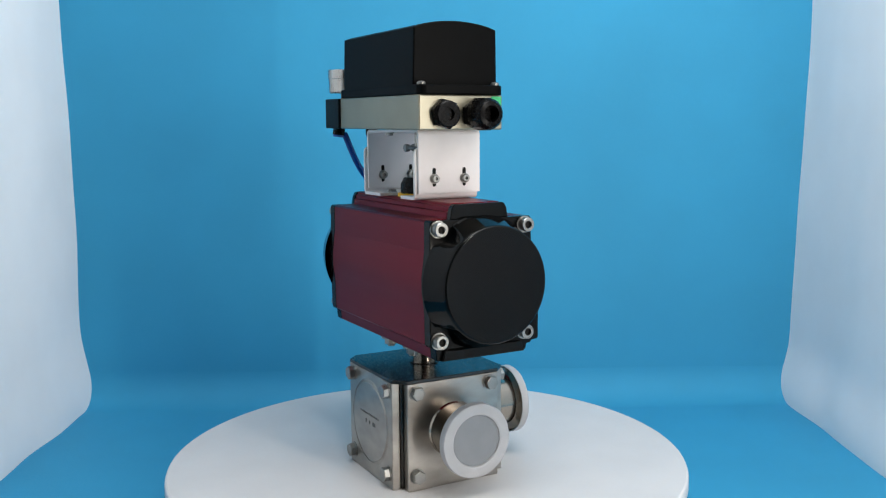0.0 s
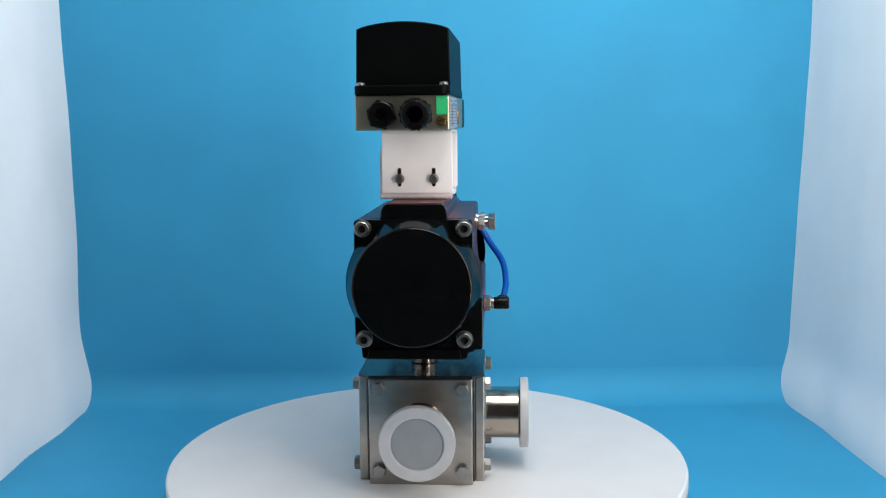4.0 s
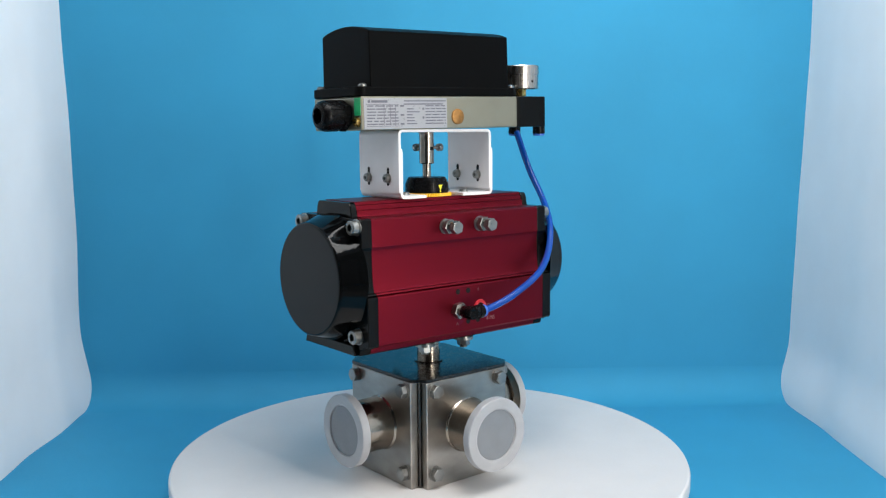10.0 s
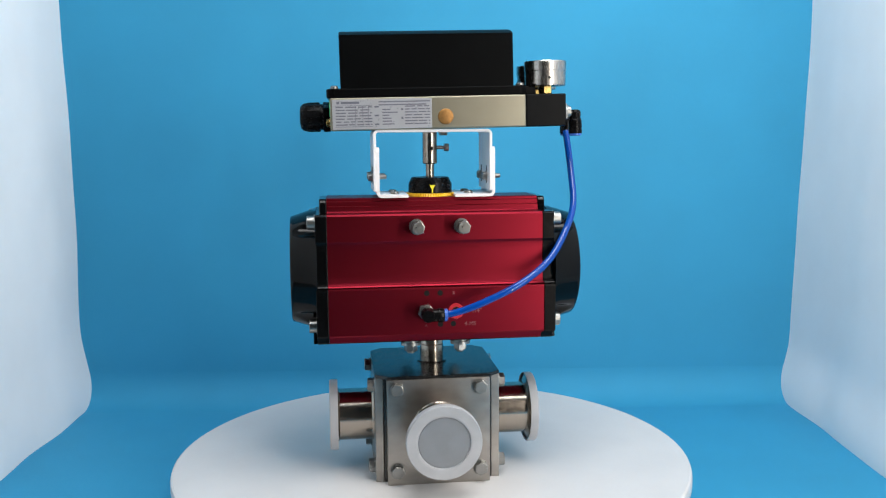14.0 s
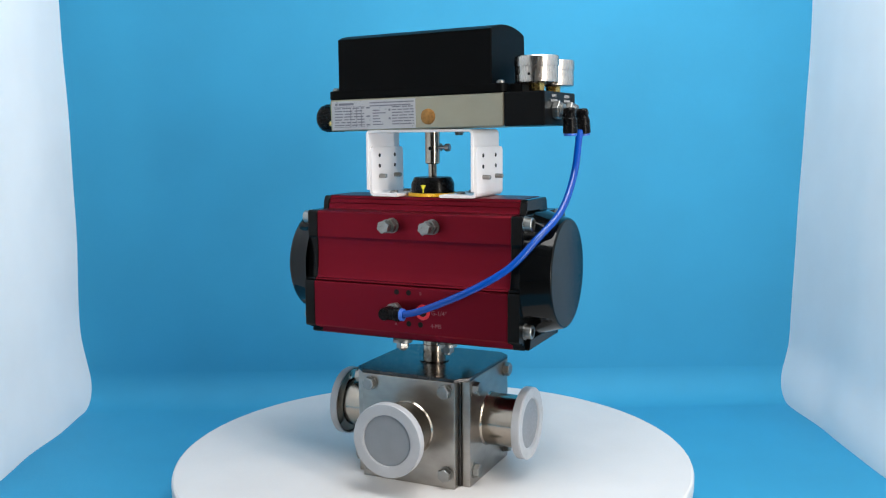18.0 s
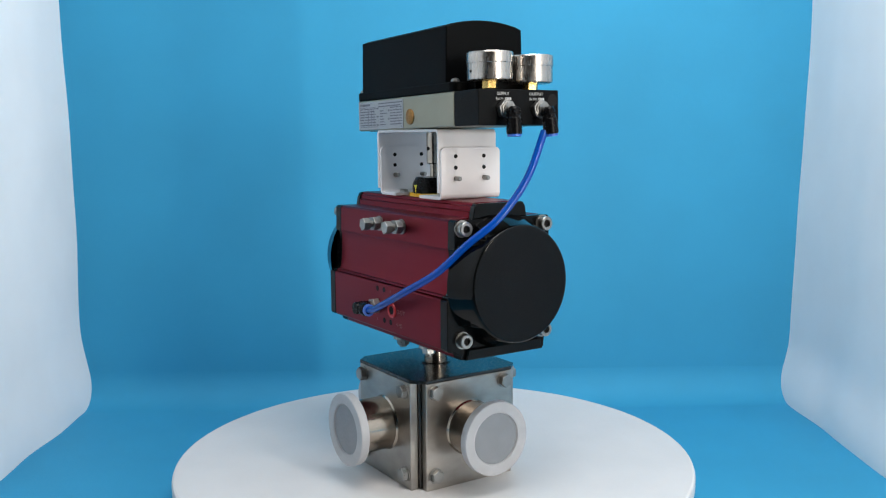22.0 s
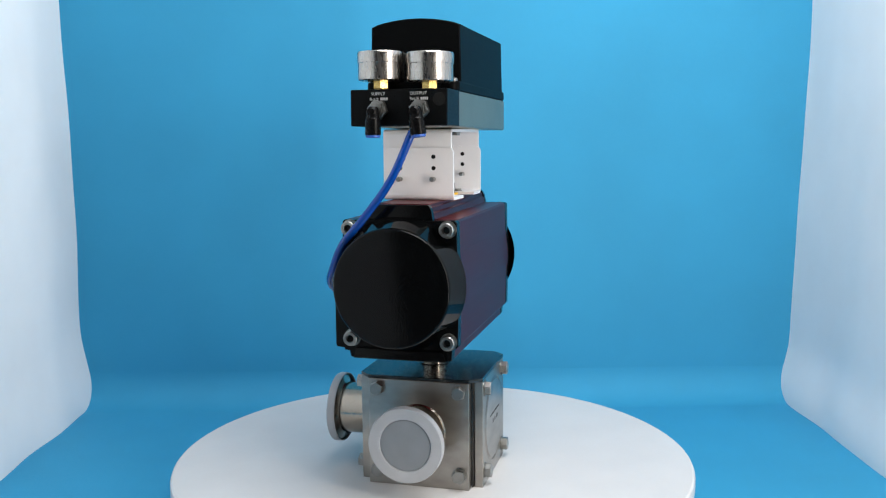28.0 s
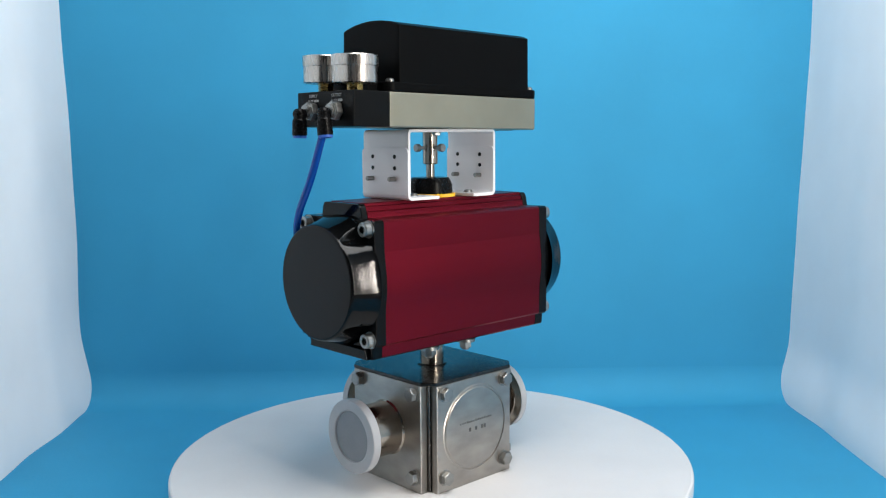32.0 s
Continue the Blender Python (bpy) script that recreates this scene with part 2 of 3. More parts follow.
def build_tent():
    # blue cloth: floor, sweep and back in one piece
    prof = [(-0.5, FLOOR_Z), (-0.4, FLOOR_Z), (-0.3, FLOOR_Z)]
    prof += [(-0.3 + 0.06 * i, FLOOR_Z) for i in range(1, 11)]
    R = 0.052
    for i in range(0, 13):
        a = radians(90 * i / 12)
        prof.append((BACK_Y - R + R * math.sin(a), FLOOR_Z + R - R * math.cos(a)))
    prof += [(BACK_Y, FLOOR_Z + R + 0.06 * i) for i in range(1, 22)]
    grid = []
    for y, z in prof:
        row = []
        for i in range(41):
            x = -0.62 + 1.28 * i / 40
            wob = 0.004 * noise.noise(Vector((x * 4, y * 4, z * 4)))
            row.append((x, y + wob if z > 0 else y, z + (wob * 0.6 if z < 0.02 else 0)))
        grid.append(row)
    sheet("backdrop", grid, M_BLUE, 0.002, "plain blue cloth swept from floor to back wall")
    for name, x0, side in (("wall_left", -0.533, -1), ("wall_right", 0.556, 1)):
        grid = []
        for k in range(45):
            z = FLOOR_Z - 0.02 + 1.37 * (k / 44) ** 1.5
            row = []
            for i in range(60):
                y = -0.95 + 1.42 * i / 59
                low = max(0.0, 1 - (z - FLOOR_Z) / 0.25)
                x = x0 + 0.007 * low * noise.noise(Vector((side * 3, y * 9, z * 3))) + 0.006 * noise.noise(Vector((side, y * 3, z * 2.0))) + 0.0022 * noise.noise(Vector((side * 5, y * 14, z * 7)))
                rise = min(1.0, max(0.0, (z - FLOOR_Z) / (0.13 if side < 0 else 0.10)))
                x += side * ((0.014 if side < 0 else 0.016) * rise * rise * (3 - 2 * rise) + (0.006 if side < 0 else 0.013) * max(0.0, z) / 0.55)
                row.append((x, y, z))
            grid.append(row)
        sheet(name, grid, M_WHITE_CLOTH, 0.002, "white cloth side wall of the light tent")
    top = new("ceiling", mesh_of(box(-0.66, 0.68, -0.95, 0.47, 1.29, 1.31, 0.002), M_CEIL))
    tagged(top, "white cloth roof of the light tent", "ceiling", kind="structure")
    zf = FLOOR_Z - 0.003
    for name, b in (("wall_room_front", (-0.95, 0.95, -1.72, -1.70, zf, 1.5)), ("wall_room_left", (-0.97, -0.95, -1.7, 0.65, zf, 1.5)),
                    ("wall_room_right", (0.95, 0.97, -1.7, 0.65, zf, 1.5)), ("wall_room_back", (-0.95, 0.95, 0.65, 0.67, zf, 1.5)),
                    ("room_ceiling", (-0.97, 0.97, -1.72, 0.67, 1.5, 1.52)), ("room_floor", (-0.97, 0.97, -1.72, 0.67, zf - 0.02, zf))):
        ob = new(name, mesh_of(box(*b, 0), M_ROOM))
        tagged(ob, "plain dim wall of the room round the tent", "wall", kind="structure")


build_tent()

# ---------------------------------------------------------------- turntable
turntable = tagged(new("turntable"), "white round motorised turntable on a blue cloth", "turntable")
disc = part("disc", lathe([(0, -0.0245), (0.290, -0.0245), (0.2935, -0.0230), (0.2945, -0.0205), (0.2945, -0.0105), (0.2935, -0.0077), (0.2915, -0.0065), (0, -0.0065)], n=160), M_DISC, turntable, "white laminate disc with a rounded rim")
part("base", lathe([(0, FLOOR_Z + 0.001), (0.16, FLOOR_Z + 0.001), (0.16, -0.0270), (0.155, -0.0252), (0, -0.0252)], n=64), M_BLACK_PLASTIC, turntable, "black drive base")

# ---------------------------------------------------------------- the valve with its drive
device = tagged(new("actuated_valve"), "stainless valve with red actuator and black positioner on a turntable", "valve")
CZ = 0.0535                             # height of the ports
PLATE, FACE, IN = 0.0545, 0.0665, 0.0572


def build_valve():
    body = part("valve_body", box(-IN, IN, -IN, IN, -0.0060, 0.1080, 0.0012), M_STEEL_REFLECTION, device, "ground stainless valve block")
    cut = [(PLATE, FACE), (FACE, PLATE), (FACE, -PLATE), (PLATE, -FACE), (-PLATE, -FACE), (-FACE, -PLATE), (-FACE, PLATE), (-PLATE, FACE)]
    # top of the same steel, with the reflected actuator underside in its colour
    part("top_face", prism([(x * 0.997, y * 0.997) for x, y in cut], 0.1078, 0.1114, "z", 0.0006), M_STEEL_REFLECTION, body, "ground top of the block, the actuator's dark reflection in its colour")
    # low dark disc added for the dark reflection round the stem's foot
    part("stem_foot_reflection", lathe([(0, 0.110), (0.0162, 0.1112), (0.0162, 0.1122), (0.0156, 0.1127), (0, 0.1127)]), M_STEEL_REFLECTION, device)
    part("stem", lathe([(0, 0.112), (0.0128, 0.112), (0.0128, 0.1305), (0.0124, 0.1309), (0.0128, 0.1313), (0.0128, 0.146), (0, 0.146)], n=48), M_TUBE, device, "bare steel drive stem")
    bolt_mesh = mesh_of(hex_bolt(0.0074, 0.0070, 0.0083), M_BOLT)
    for k, turn in enumerate((0, 90, 180, 270)):      # front, right, back, left
        at = pose(0, 0, 0, 0, 0, turn)
        plate = part("port_plate" if k != 2 else "blank_plate", box(-PLATE, PLATE, -FACE, -IN - 0.0002, -0.0066, 0.1076, 0.0009), M_STEEL, device,
                     "brushed stainless plate bolted on the block", at)
        for sx in (-1, 1):
            for z in (0.0092, 0.0980):
                part("bolt", bolt_mesh, None, plate, "zinc hex bolt", SHIFT((sx * 0.0441, -FACE, z)) @ TO_FRONT @ pose(0, 0, 0, 0, 0, random.uniform(0, 60)))
        to = SHIFT((0, -FACE, CZ)) @ TO_FRONT
        if k == 2:
            part("round_cover", lathe([(0, 0.0012), (0.0425, 0.0012), (0.0437, 0.0004), (0.0437, -0.0004), (0.0452, -0.0004), (0.0452, 0.0007), (0.0466, 0.0001)], to, 72), M_STEEL, plate, "turned stainless blank cover")
            bm = bmesh.new()
            random.seed(4)
            for i in range(15):
                x = -0.023 + i * 0.0032
                add(bm, box(x, x + random.uniform(0.0014, 0.0026), -FACE - 0.0014, -FACE - 0.0011, CZ + 0.0068, CZ + 0.0068 + random.uniform(0.0016, 0.0028), 0))
            for x in (-0.010, -0.001, 0.008, 0.012):
                add(bm, box(x, x + 0.0030, -FACE - 0.0014, -FACE - 0.0011, CZ - 0.003, CZ + 0.0012, 0))
            part("etched_marking", bm, M_ETCH, plate)
            continue
        port = part("port", lathe([(0.0296, 0.0), (0.0291, 0.0008), (0.0285, 0.0014), (0.0282, 0.0020), (0.0282, 0.0370), (0.0300, 0.0390),
                                   (0.0360, 0.0405), (0.0375, 0.0415), (0.0375, 0.0438), (0.0, 0.0438)], to, 56), M_TUBE, device, "polished stainless clamp port", at)
        part("dust_cap", lathe([(0.0372, 0.0392), (0.0384, 0.0389), (0.0387, 0.0396), (0.0387, 0.0468), (0.0380, 0.0480), (0.0290, 0.0480), (0.0272, 0.0476), (0.0266, 0.0458), (0.0, 0.0458)], to, 64),
             M_PLASTIC_CAP, port, "milky white plastic dust cap")
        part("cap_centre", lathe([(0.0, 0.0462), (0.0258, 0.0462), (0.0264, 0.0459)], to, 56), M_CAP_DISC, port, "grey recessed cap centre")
    for sx in (-1, 1):
        for sy in (-1, 1):
            at = SHIFT((0.0015 + sx * 0.0270, sy * 0.0268, 0.1372)) @ pose(0, 0, 0, 180, 0, 15 * sx)
            nut = part("mounting_bolt", hex_bolt(0.0072, 0.0078, 0.0108), M_BOLT, device, "hex bolt under the actuator", at)
            part("washer", lathe([(0, -0.0076), (0.0098, -0.0076), (0.0098, -0.0046), (0.0086, -0.0044), (0.0086, -0.0024), (0.0108, -0.0022), (0.0108, 0), (0, 0)], n=28), M_BOLT, nut)
            part("thread_end", lathe([(0, 0.0070), (0.0042, 0.0070), (0.0042, 0.0098), (0.0036, 0.0103), (0, 0.0103)], n=20), M_BOLT, nut)


build_valve()

# ---------------------------------------------------------------- actuator
AZ = 0.2184
HALF = 0.1125                           # half the length of the red body


def front_line():
    """Front of the drawn section, from top to bottom: (y, z)."""
    return [(-0.0330, 0.2811), (-0.0545, 0.2806), (-0.0565, 0.2788), (-0.0572, 0.2525), (-0.0565, 0.2505), (-0.0561, 0.2490), (-0.0561, 0.2420), (-0.0564, 0.2320), (-0.0572, 0.2200),
            (-0.0585, 0.2105), (-0.0600, 0.2080), (-0.0630, 0.2075), (-0.0640, 0.2062), (-0.0625, 0.2055), (-0.0655, 0.2045), (-0.0660, 0.2030), (-0.0660, 0.1562), (-0.0648, 0.1543),
            (-0.0575, 0.1536), (-0.0570, 0.1514), (-0.0520, 0.1508), (-0.0510, 0.1460), (-0.0495, 0.1446)]


def back_line():
    return [(0.0495, 0.1446), (0.0510, 0.1460), (0.0520, 0.1570), (0.0560, 0.1580), (0.0575, 0.1600), (0.0580, 0.1900), (0.0592, 0.2020), (0.0605, 0.2110), (0.0605, 0.2260), (0.0592, 0.2350),
            (0.0580, 0.2460), (0.0574, 0.2500), (0.0570, 0.2788), (0.0548, 0.2806), (0.0330, 0.2811)]


STEPS = [(0.0330, 0.2811), (0.0322, 0.2824), (0.0320, 0.2868), (0.0300, 0.2876), (0.0296, 0.2918), (0.0278, 0.2926), (0.0275, 0.2948), (0.0264, 0.2956)]
RAIL = STEPS + [(-y, z) for y, z in STEPS[::-1]][:-1]


def build_actuator():
    red = part("actuator_body", prism(front_line() + back_line() + RAIL[1:], -HALF, HALF, "x"), M_RED, device, "red anodised extruded aluminium body")
    bolt_mesh = mesh_of(socket_bolt(0.0072, 0.0086, 0.0044), M_BOLT)
    # flat dark disc: the shade of a hole, not cut into the metal
    hole_mesh = mesh_of(lathe([(0, 0.0012), (0.0034, 0.0012), (0.0037, 0.0)], n=20), M_HOLE_SHADE)
    for s in (-1, 1):
        a, b = (HALF + 0.0002, HALF + 0.0125) if s > 0 else (-HALF - 0.0125, -HALF - 0.0002)
        wide = [(y * 1.006, z) for y, z in front_line()[1:] + back_line()[:-1]]
        cap = part("end_cap", prism(wide, a, b, "x", 0.0007), M_BLACK_FLANGE, device, "black powder-coated cast end cap")
        to = SHIFT((s * (HALF + 0.012), 0, AZ)) @ (pose(0, 0, 0, 0, 0, 0.5) @ TO_RIGHT if s > 0 else pose(0, 0, 0, 0, 0, 0.9) @ TO_LEFT)
        rise = 1.0 if s > 0 else 0.93
        ring = [(0.0662, 0.0), (0.0656, 0.0014), (0.0648, 0.0035), (0.0639, 0.0062), (0.0628, 0.0095), (0.0617, 0.0130), (0.0606, 0.0165), (0.0595, 0.0200), (0.0586, 0.0230), (0.0578, 0.0258),
                (0.0571, 0.0283), (0.0562, 0.0292), (0.0552, 0.0295), (0.0, 0.0295)]
        part("hub", lathe([(r, z * rise) for r, z in ring], to, 288, hub_shape), M_BLACK_CAST, cap, "round pebbled black hub")
        part("rail_end", prism([(0.0328, 0.2802), (0.0312, 0.2900), (0.0290, 0.2940), (0.0268, 0.2951), (-0.0268, 0.2951), (-0.0290, 0.2940), (-0.0312, 0.2900), (-0.0328, 0.2802)], s * (HALF + 0.0002), s * (HALF + 0.0078), "x", 0.0010), M_BLACK_CAST, cap)
        part("foot_rib", prism([(-0.047, 0.1446), (0.047, 0.1446), (0.044, 0.155), (-0.044, 0.155)], s * (HALF + 0.0120), s * (HALF + 0.0165), "x", 0.0010), M_BLACK_CAST, cap)
        for sy in (-1, 1):
            for z in (0.1644, 0.2724):
                boss = SHIFT((s * (HALF + 0.012), sy * 0.0488, z)) @ (TO_RIGHT if s > 0 else TO_LEFT)
                part("bolt", bolt_mesh, None, cap, "bright socket head bolt", boss @ pose(0, 0, 0, 0, 0, random.uniform(0, 60)))
                part("bolt_recess", hole_mesh, None, cap, "", boss @ SHIFT((0, 0, 0.0040)))
    # two adjusting screws with lock nuts, high on the front
    for x in (-0.0205, 0.0265):
        at = SHIFT((x, -0.0570, 0.2672)) @ TO_FRONT
        screw = part("stop_screw", lathe([(0, 0), (0.0042, 0), (0.0042, 0.020), (0, 0.020)], n=20), M_BOLT, red, "bright stop screw with lock nut", at)
        bm = prism(hexagon(0.0070, 0.3), 0.0140, 0.0215, "z", 0.0006)
        part("screw_head", bm, M_BOLT, screw)
        part("lock_nut", add(prism(hexagon(0.0080, 0.1), 0.0035, 0.0100, "z", 0.0006), lathe([(0, 0.0), (0.0080, 0.0), (0.0080, 0.0013), (0.0062, 0.0014), (0.0062, 0.0036), (0, 0.0036)], n=28)), M_BOLT, screw)
    for x, z in ((-0.0115, 0.1985), (0.0025, 0.1985), (0.0025, 0.1617 + 0.004), (0.0160, 0.1617 + 0.004)):
        part("threaded_hole", hole_mesh, None, red, "", SHIFT((x, -0.0660 + 0.0010, z)) @ TO_FRONT @ Matrix.Diagonal((0.85, 0.85, 1, 1)))
    # the two air ports on the front pad
    ring = SHIFT((0.0190, -0.0660, 0.1790)) @ TO_FRONT
    part("port_plug", lathe([(0.0, 0.0006), (0.0045, 0.0006), (0.0048, 0.0012), (0.0078, 0.0012), (0.0082, 0.0)], ring, 32), M_REDRING, red, "red plastic port plug")
    part("port_plug_hole", lathe([(0.0, 0.0009), (0.0046, 0.0009)], ring, 24), M_HOLE_SHADE, red)
    part("port_marking", lettering("G-1/4\"", 0.0066, SHIFT((0.0372, -0.0661, 0.1768)) @ TO_FRONT), None, red).data.materials.append(M_GREY_PRINT)
    part("thread_marking", lettering("4-M5", 0.0060, SHIFT((0.0340, -0.0661, 0.1635)) @ TO_FRONT), None, red).data.materials.append(M_GREY_PRINT)
    part("port_letter", lettering("A", 0.0045, SHIFT((-0.0125, -0.0661, 0.1632)) @ TO_FRONT), None, red).data.materials.append(M_GREY_PRINT)
    part("port_letter", lettering("B", 0.0045, SHIFT((0.0165, -0.0661, 0.1968)) @ TO_FRONT), None, red).data.materials.append(M_GREY_PRINT)
    # elbow of the lower port
    base = SHIFT((-0.0125, -0.0660, 0.1793)) @ TO_FRONT
    elbow = part("air_elbow", add(prism(hexagon(0.0088, 0.2), 0.0, 0.0075, "z", 0.0006), lathe([(0.0060, 0.0075), (0.0062, 0.013), (0, 0.013)], n=24)), M_BOLT, red, "nickel hex of a push-in elbow", base)
    knee = add(lathe([(0, -0.0085), (0.006, -0.0085), (0.0066, -0.0070), (0.0068, 0.0), (0.0066, 0.0070), (0.006, 0.0085), (0, 0.0085)], SHIFT((0, 0, 0.0190)), 28),
               lathe([(0.0064, 0.0), (0.0066, 0.010), (0.0072, 0.0105), (0.0072, 0.0155), (0.0066, 0.0165), (0, 0.0165)], SHIFT((0, 0, 0.0205)) @ pose(0, 0, 0, 0, 90, 0) @ pose(0, 0, 0, 0, 0, 0), 28))
    part("elbow_body", knee, M_BLACK_PLASTIC, elbow, "black plastic elbow body")
    part("release_ring", lathe([(0.0045, 0.0), (0.0064, 0.0), (0.0064, 0.0030), (0.0050, 0.0034), (0.0045, 0.0034)], SHIFT((0.0166, 0, 0.0205)) @ TO_RIGHT, 28), M_COLLET, elbow, "blue release ring")


build_actuator()

# ---------------------------------------------------------------- bracket and coupling


def rounded(points_a, points_b, r=0.006, n=4):
    """A rectangle of (a, b) with its four corners rounded."""
    (a0, a1), (b0, b1) = points_a, points_b
    out = []
    for ca, cb, s in ((a1 - r, b1 - r, 0), (a0 + r, b1 - r, 90), (a0 + r, b0 + r, 180), (a1 - r, b0 + r, 270)):
        for i in range(n + 1):
            t = radians(s + 90 * i / n)
            out.append((ca + r * math.cos(t), cb + r * math.sin(t)))
    return out


def bent(points, thick):
    """A strip that follows (x, z) points, as a closed outline with this thickness."""
    ps = [Vector((x, 0, z)) for x, z in points]
    left, right = [], []
    for i, p in enumerate(ps):
        d0 = (p - ps[i - 1]).normalized() if i else (ps[1] - p).normalized()
        d1 = (ps[i + 1] - p).normalized() if i < len(ps) - 1 else d0
        nrm = (Vector((-d0.z, 0, d0.x)) + Vector((-d1.z, 0, d1.x))).normalized()
        k = thick / 2 / max(0.5, nrm.dot(Vector((-d1.z, 0, d1.x))))
        left.append((p.x + nrm.x * k, p.z + nrm.z * k))
        right.append((p.x - nrm.x * k, p.z - nrm.z * k))
    return left + right[::-1]


def corner(cx, cz, r, a0, a1, n=5):
    return [(cx + r * math.cos(radians(a0 + (a1 - a0) * i / n)), cz + r * math.sin(radians(a0 + (a1 - a0) * i / n))) for i in range(n + 1)]


def build_bracket():
    T, W = 0.0030, 0.0365
    bolt_mesh = mesh_of(socket_bolt(0.0043, 0.0050, 0.0021), M_BOLT)
    dark = mesh_of(lathe([(0, 0.0004), (0.0021, 0.0004), (0.0022, 0.0)], n=16), M_HOLE_SHADE)
    end_mesh = mesh_of(lathe([(0, 0.0), (0.0024, 0.0), (0.0024, 0.0078), (0.0019, 0.0084), (0, 0.0084)], n=16), M_BOLT)
    slot_mesh = mesh_of(prism(rounded((-0.0019, 0.0019), (-0.0115, 0.0075), 0.0018), -0.0002, 0.0003, "z"), M_HOLE_SHADE)
    # upper channel: legs down, slots in both legs
    xl, xr, zt = -0.0614, 0.0614, 0.3656
    pts = [(xl, 0.3025)] + corner(xl + 0.004, zt - 0.004, 0.004, 180, 90) + corner(xr - 0.004, zt - 0.004, 0.004, 90, 0) + [(xr, 0.3025)]
    upper = part("upper_bracket", prism(bent(pts, T), -0.0350, 0.0368, "y", 0.0006), M_BRACKET, device, "white powder-coated channel bracket")
    # lower angles: feet on the actuator rail
    for side, x, toe in ((-1, xl + T + 0.0002, -0.0265), (1, xr + T + 0.0002, 0.0235)):
        zf = 0.2972
        if side < 0:
            pts = [(toe, zf)] + corner(x + 0.004, zf + 0.004, 0.004, 270, 180) + [(x, 0.3485)]
        else:
            pts = [(toe, zf)] + corner(x - 0.004, zf + 0.004, 0.004, 270, 360) + [(x, 0.3485)]
        angle = prism(bent(pts, T), -W + 0.003, W + 0.003, "y")
        tips = [e for e in angle.edges if all(v.co.z > 0.3480 for v in e.verts) and abs(e.verts[0].co.y - e.verts[1].co.y) < 1e-6]
        bmesh.ops.bevel(angle, geom=tips, offset=0.0055, segments=4, affect="EDGES", profile=0.5)
        low = part("lower_bracket", angle, M_BRACKET, device, "white powder-coated foot angle")
        for y in (-0.016, 0.019):
            if side > 0:
                for z in (0.3395, 0.3280, 0.3170):
                    part("hole", dark, None, low, "", SHIFT((x + T / 2, y, z)) @ TO_RIGHT)
                part("bolt_end", end_mesh, None, low, "", SHIFT((x + T / 2, y, 0.3170)) @ TO_RIGHT)
            else:
                for z in (0.3395, 0.3280):
                    part("hole", dark, None, low, "", SHIFT((x + T / 2, y, z)) @ TO_RIGHT)
                part("bolt_end", end_mesh, None, low, "", SHIFT((x + T / 2, y, 0.3170)) @ TO_RIGHT)
            face = SHIFT((xl - T / 2, y, 0.3205)) @ TO_LEFT if side < 0 else SHIFT((xr - T / 2, y, 0.3205)) @ TO_LEFT
            part("slot", slot_mesh, None, upper, "", face @ pose(0, 0, 0, 0, 0, -90))
            part("bolt", bolt_mesh, None, upper, "small socket head bolt", face @ SHIFT((-0.0035, 0, 0)))
            foot = SHIFT((side * 0.040, y * 0.9, zf + T / 2))
            part("foot_bolt", bolt_mesh, None, low, "", foot @ Matrix.Diagonal((1, 1, 0.55, 1)))
    # coupling on the axis
    coup = part("coupling", lathe([(0, 0.3300), (0.0072, 0.3300), (0.0080, 0.3308), (0.0080, 0.3648), (0, 0.3648)], n=36), M_TUBE, device, "polished shaft coupling")
    part("coupling_hole", lathe([(0, 0.0003), (0.0020, 0.0003), (0.0021, -0.0006)], SHIFT((0.001, -0.0080, 0.3465)) @ TO_FRONT, 16), M_HOLE_SHADE, coup)
    for s in (-1, 1):
        to = SHIFT((0.0075, 0, 0.3475)) @ TO_RIGHT if s > 0 else SHIFT((0, 0.0075, 0.3475)) @ TO_BACK
        part("clamp_screw", add(lathe([(0, 0), (0.0019, 0), (0.0019, 0.0085), (0, 0.0085)], n=16), lathe([(0, 0.0082), (0.0040, 0.0082), (0.0042, 0.0090), (0.0042, 0.0125), (0.0036, 0.0133), (0, 0.0133)], n=20)), M_BOLT, coup, "", to)
    part("mounting_nut", add(prism(hexagon(0.0046, 0.4), 0.0008, 0.0036, "z", 0.0004), lathe([(0, 0), (0.0054, 0), (0.0054, 0.0009), (0, 0.0009)], n=20)), M_BOLT, upper, "", SHIFT((0.0185, 0.0300, zt - T / 2)) @ pose(0, 0, 0, 180))
    part("shaft", lathe([(0, 0.312), (0.0046, 0.312), (0.0046, 0.331), (0, 0.331)], n=24), M_TUBE, device, "polished drive shaft")
    knob = part("indicator_knob", lathe([(0, 0.2988), (0.0232, 0.2988), (0.0236, 0.2998), (0.0236, 0.3085), (0.0205, 0.3150), (0.0195, 0.3158), (0.0, 0.3158)], n=48), M_BLACK_PLASTIC, device, "black position indicator knob")
    part("arrow", prism([(-0.0030, 0.3080), (0.0030, 0.3080), (0.0, 0.3020)], -0.0239, -0.0232, "y"), M_ARROW, knob, "yellow arrow")
    part("arrow", prism([(-0.0007, 0.3025), (0.0007, 0.3025), (0.0007, 0.3000), (-0.0007, 0.3000)], -0.0239, -0.0232, "y"), M_ARROW, knob, "yellow arrow")
    teeth = []
    for i in range(120):
        r = 0.0268 if i % 2 else 0.0262
        teeth.append((r * math.cos(2 * math.pi * i / 120), r * math.sin(2 * math.pi * i / 120)))
    part("scale_ring", prism(teeth, 0.2957, 0.2990, "z"), M_YELLOW, device, "yellow graduated scale ring")


build_bracket()

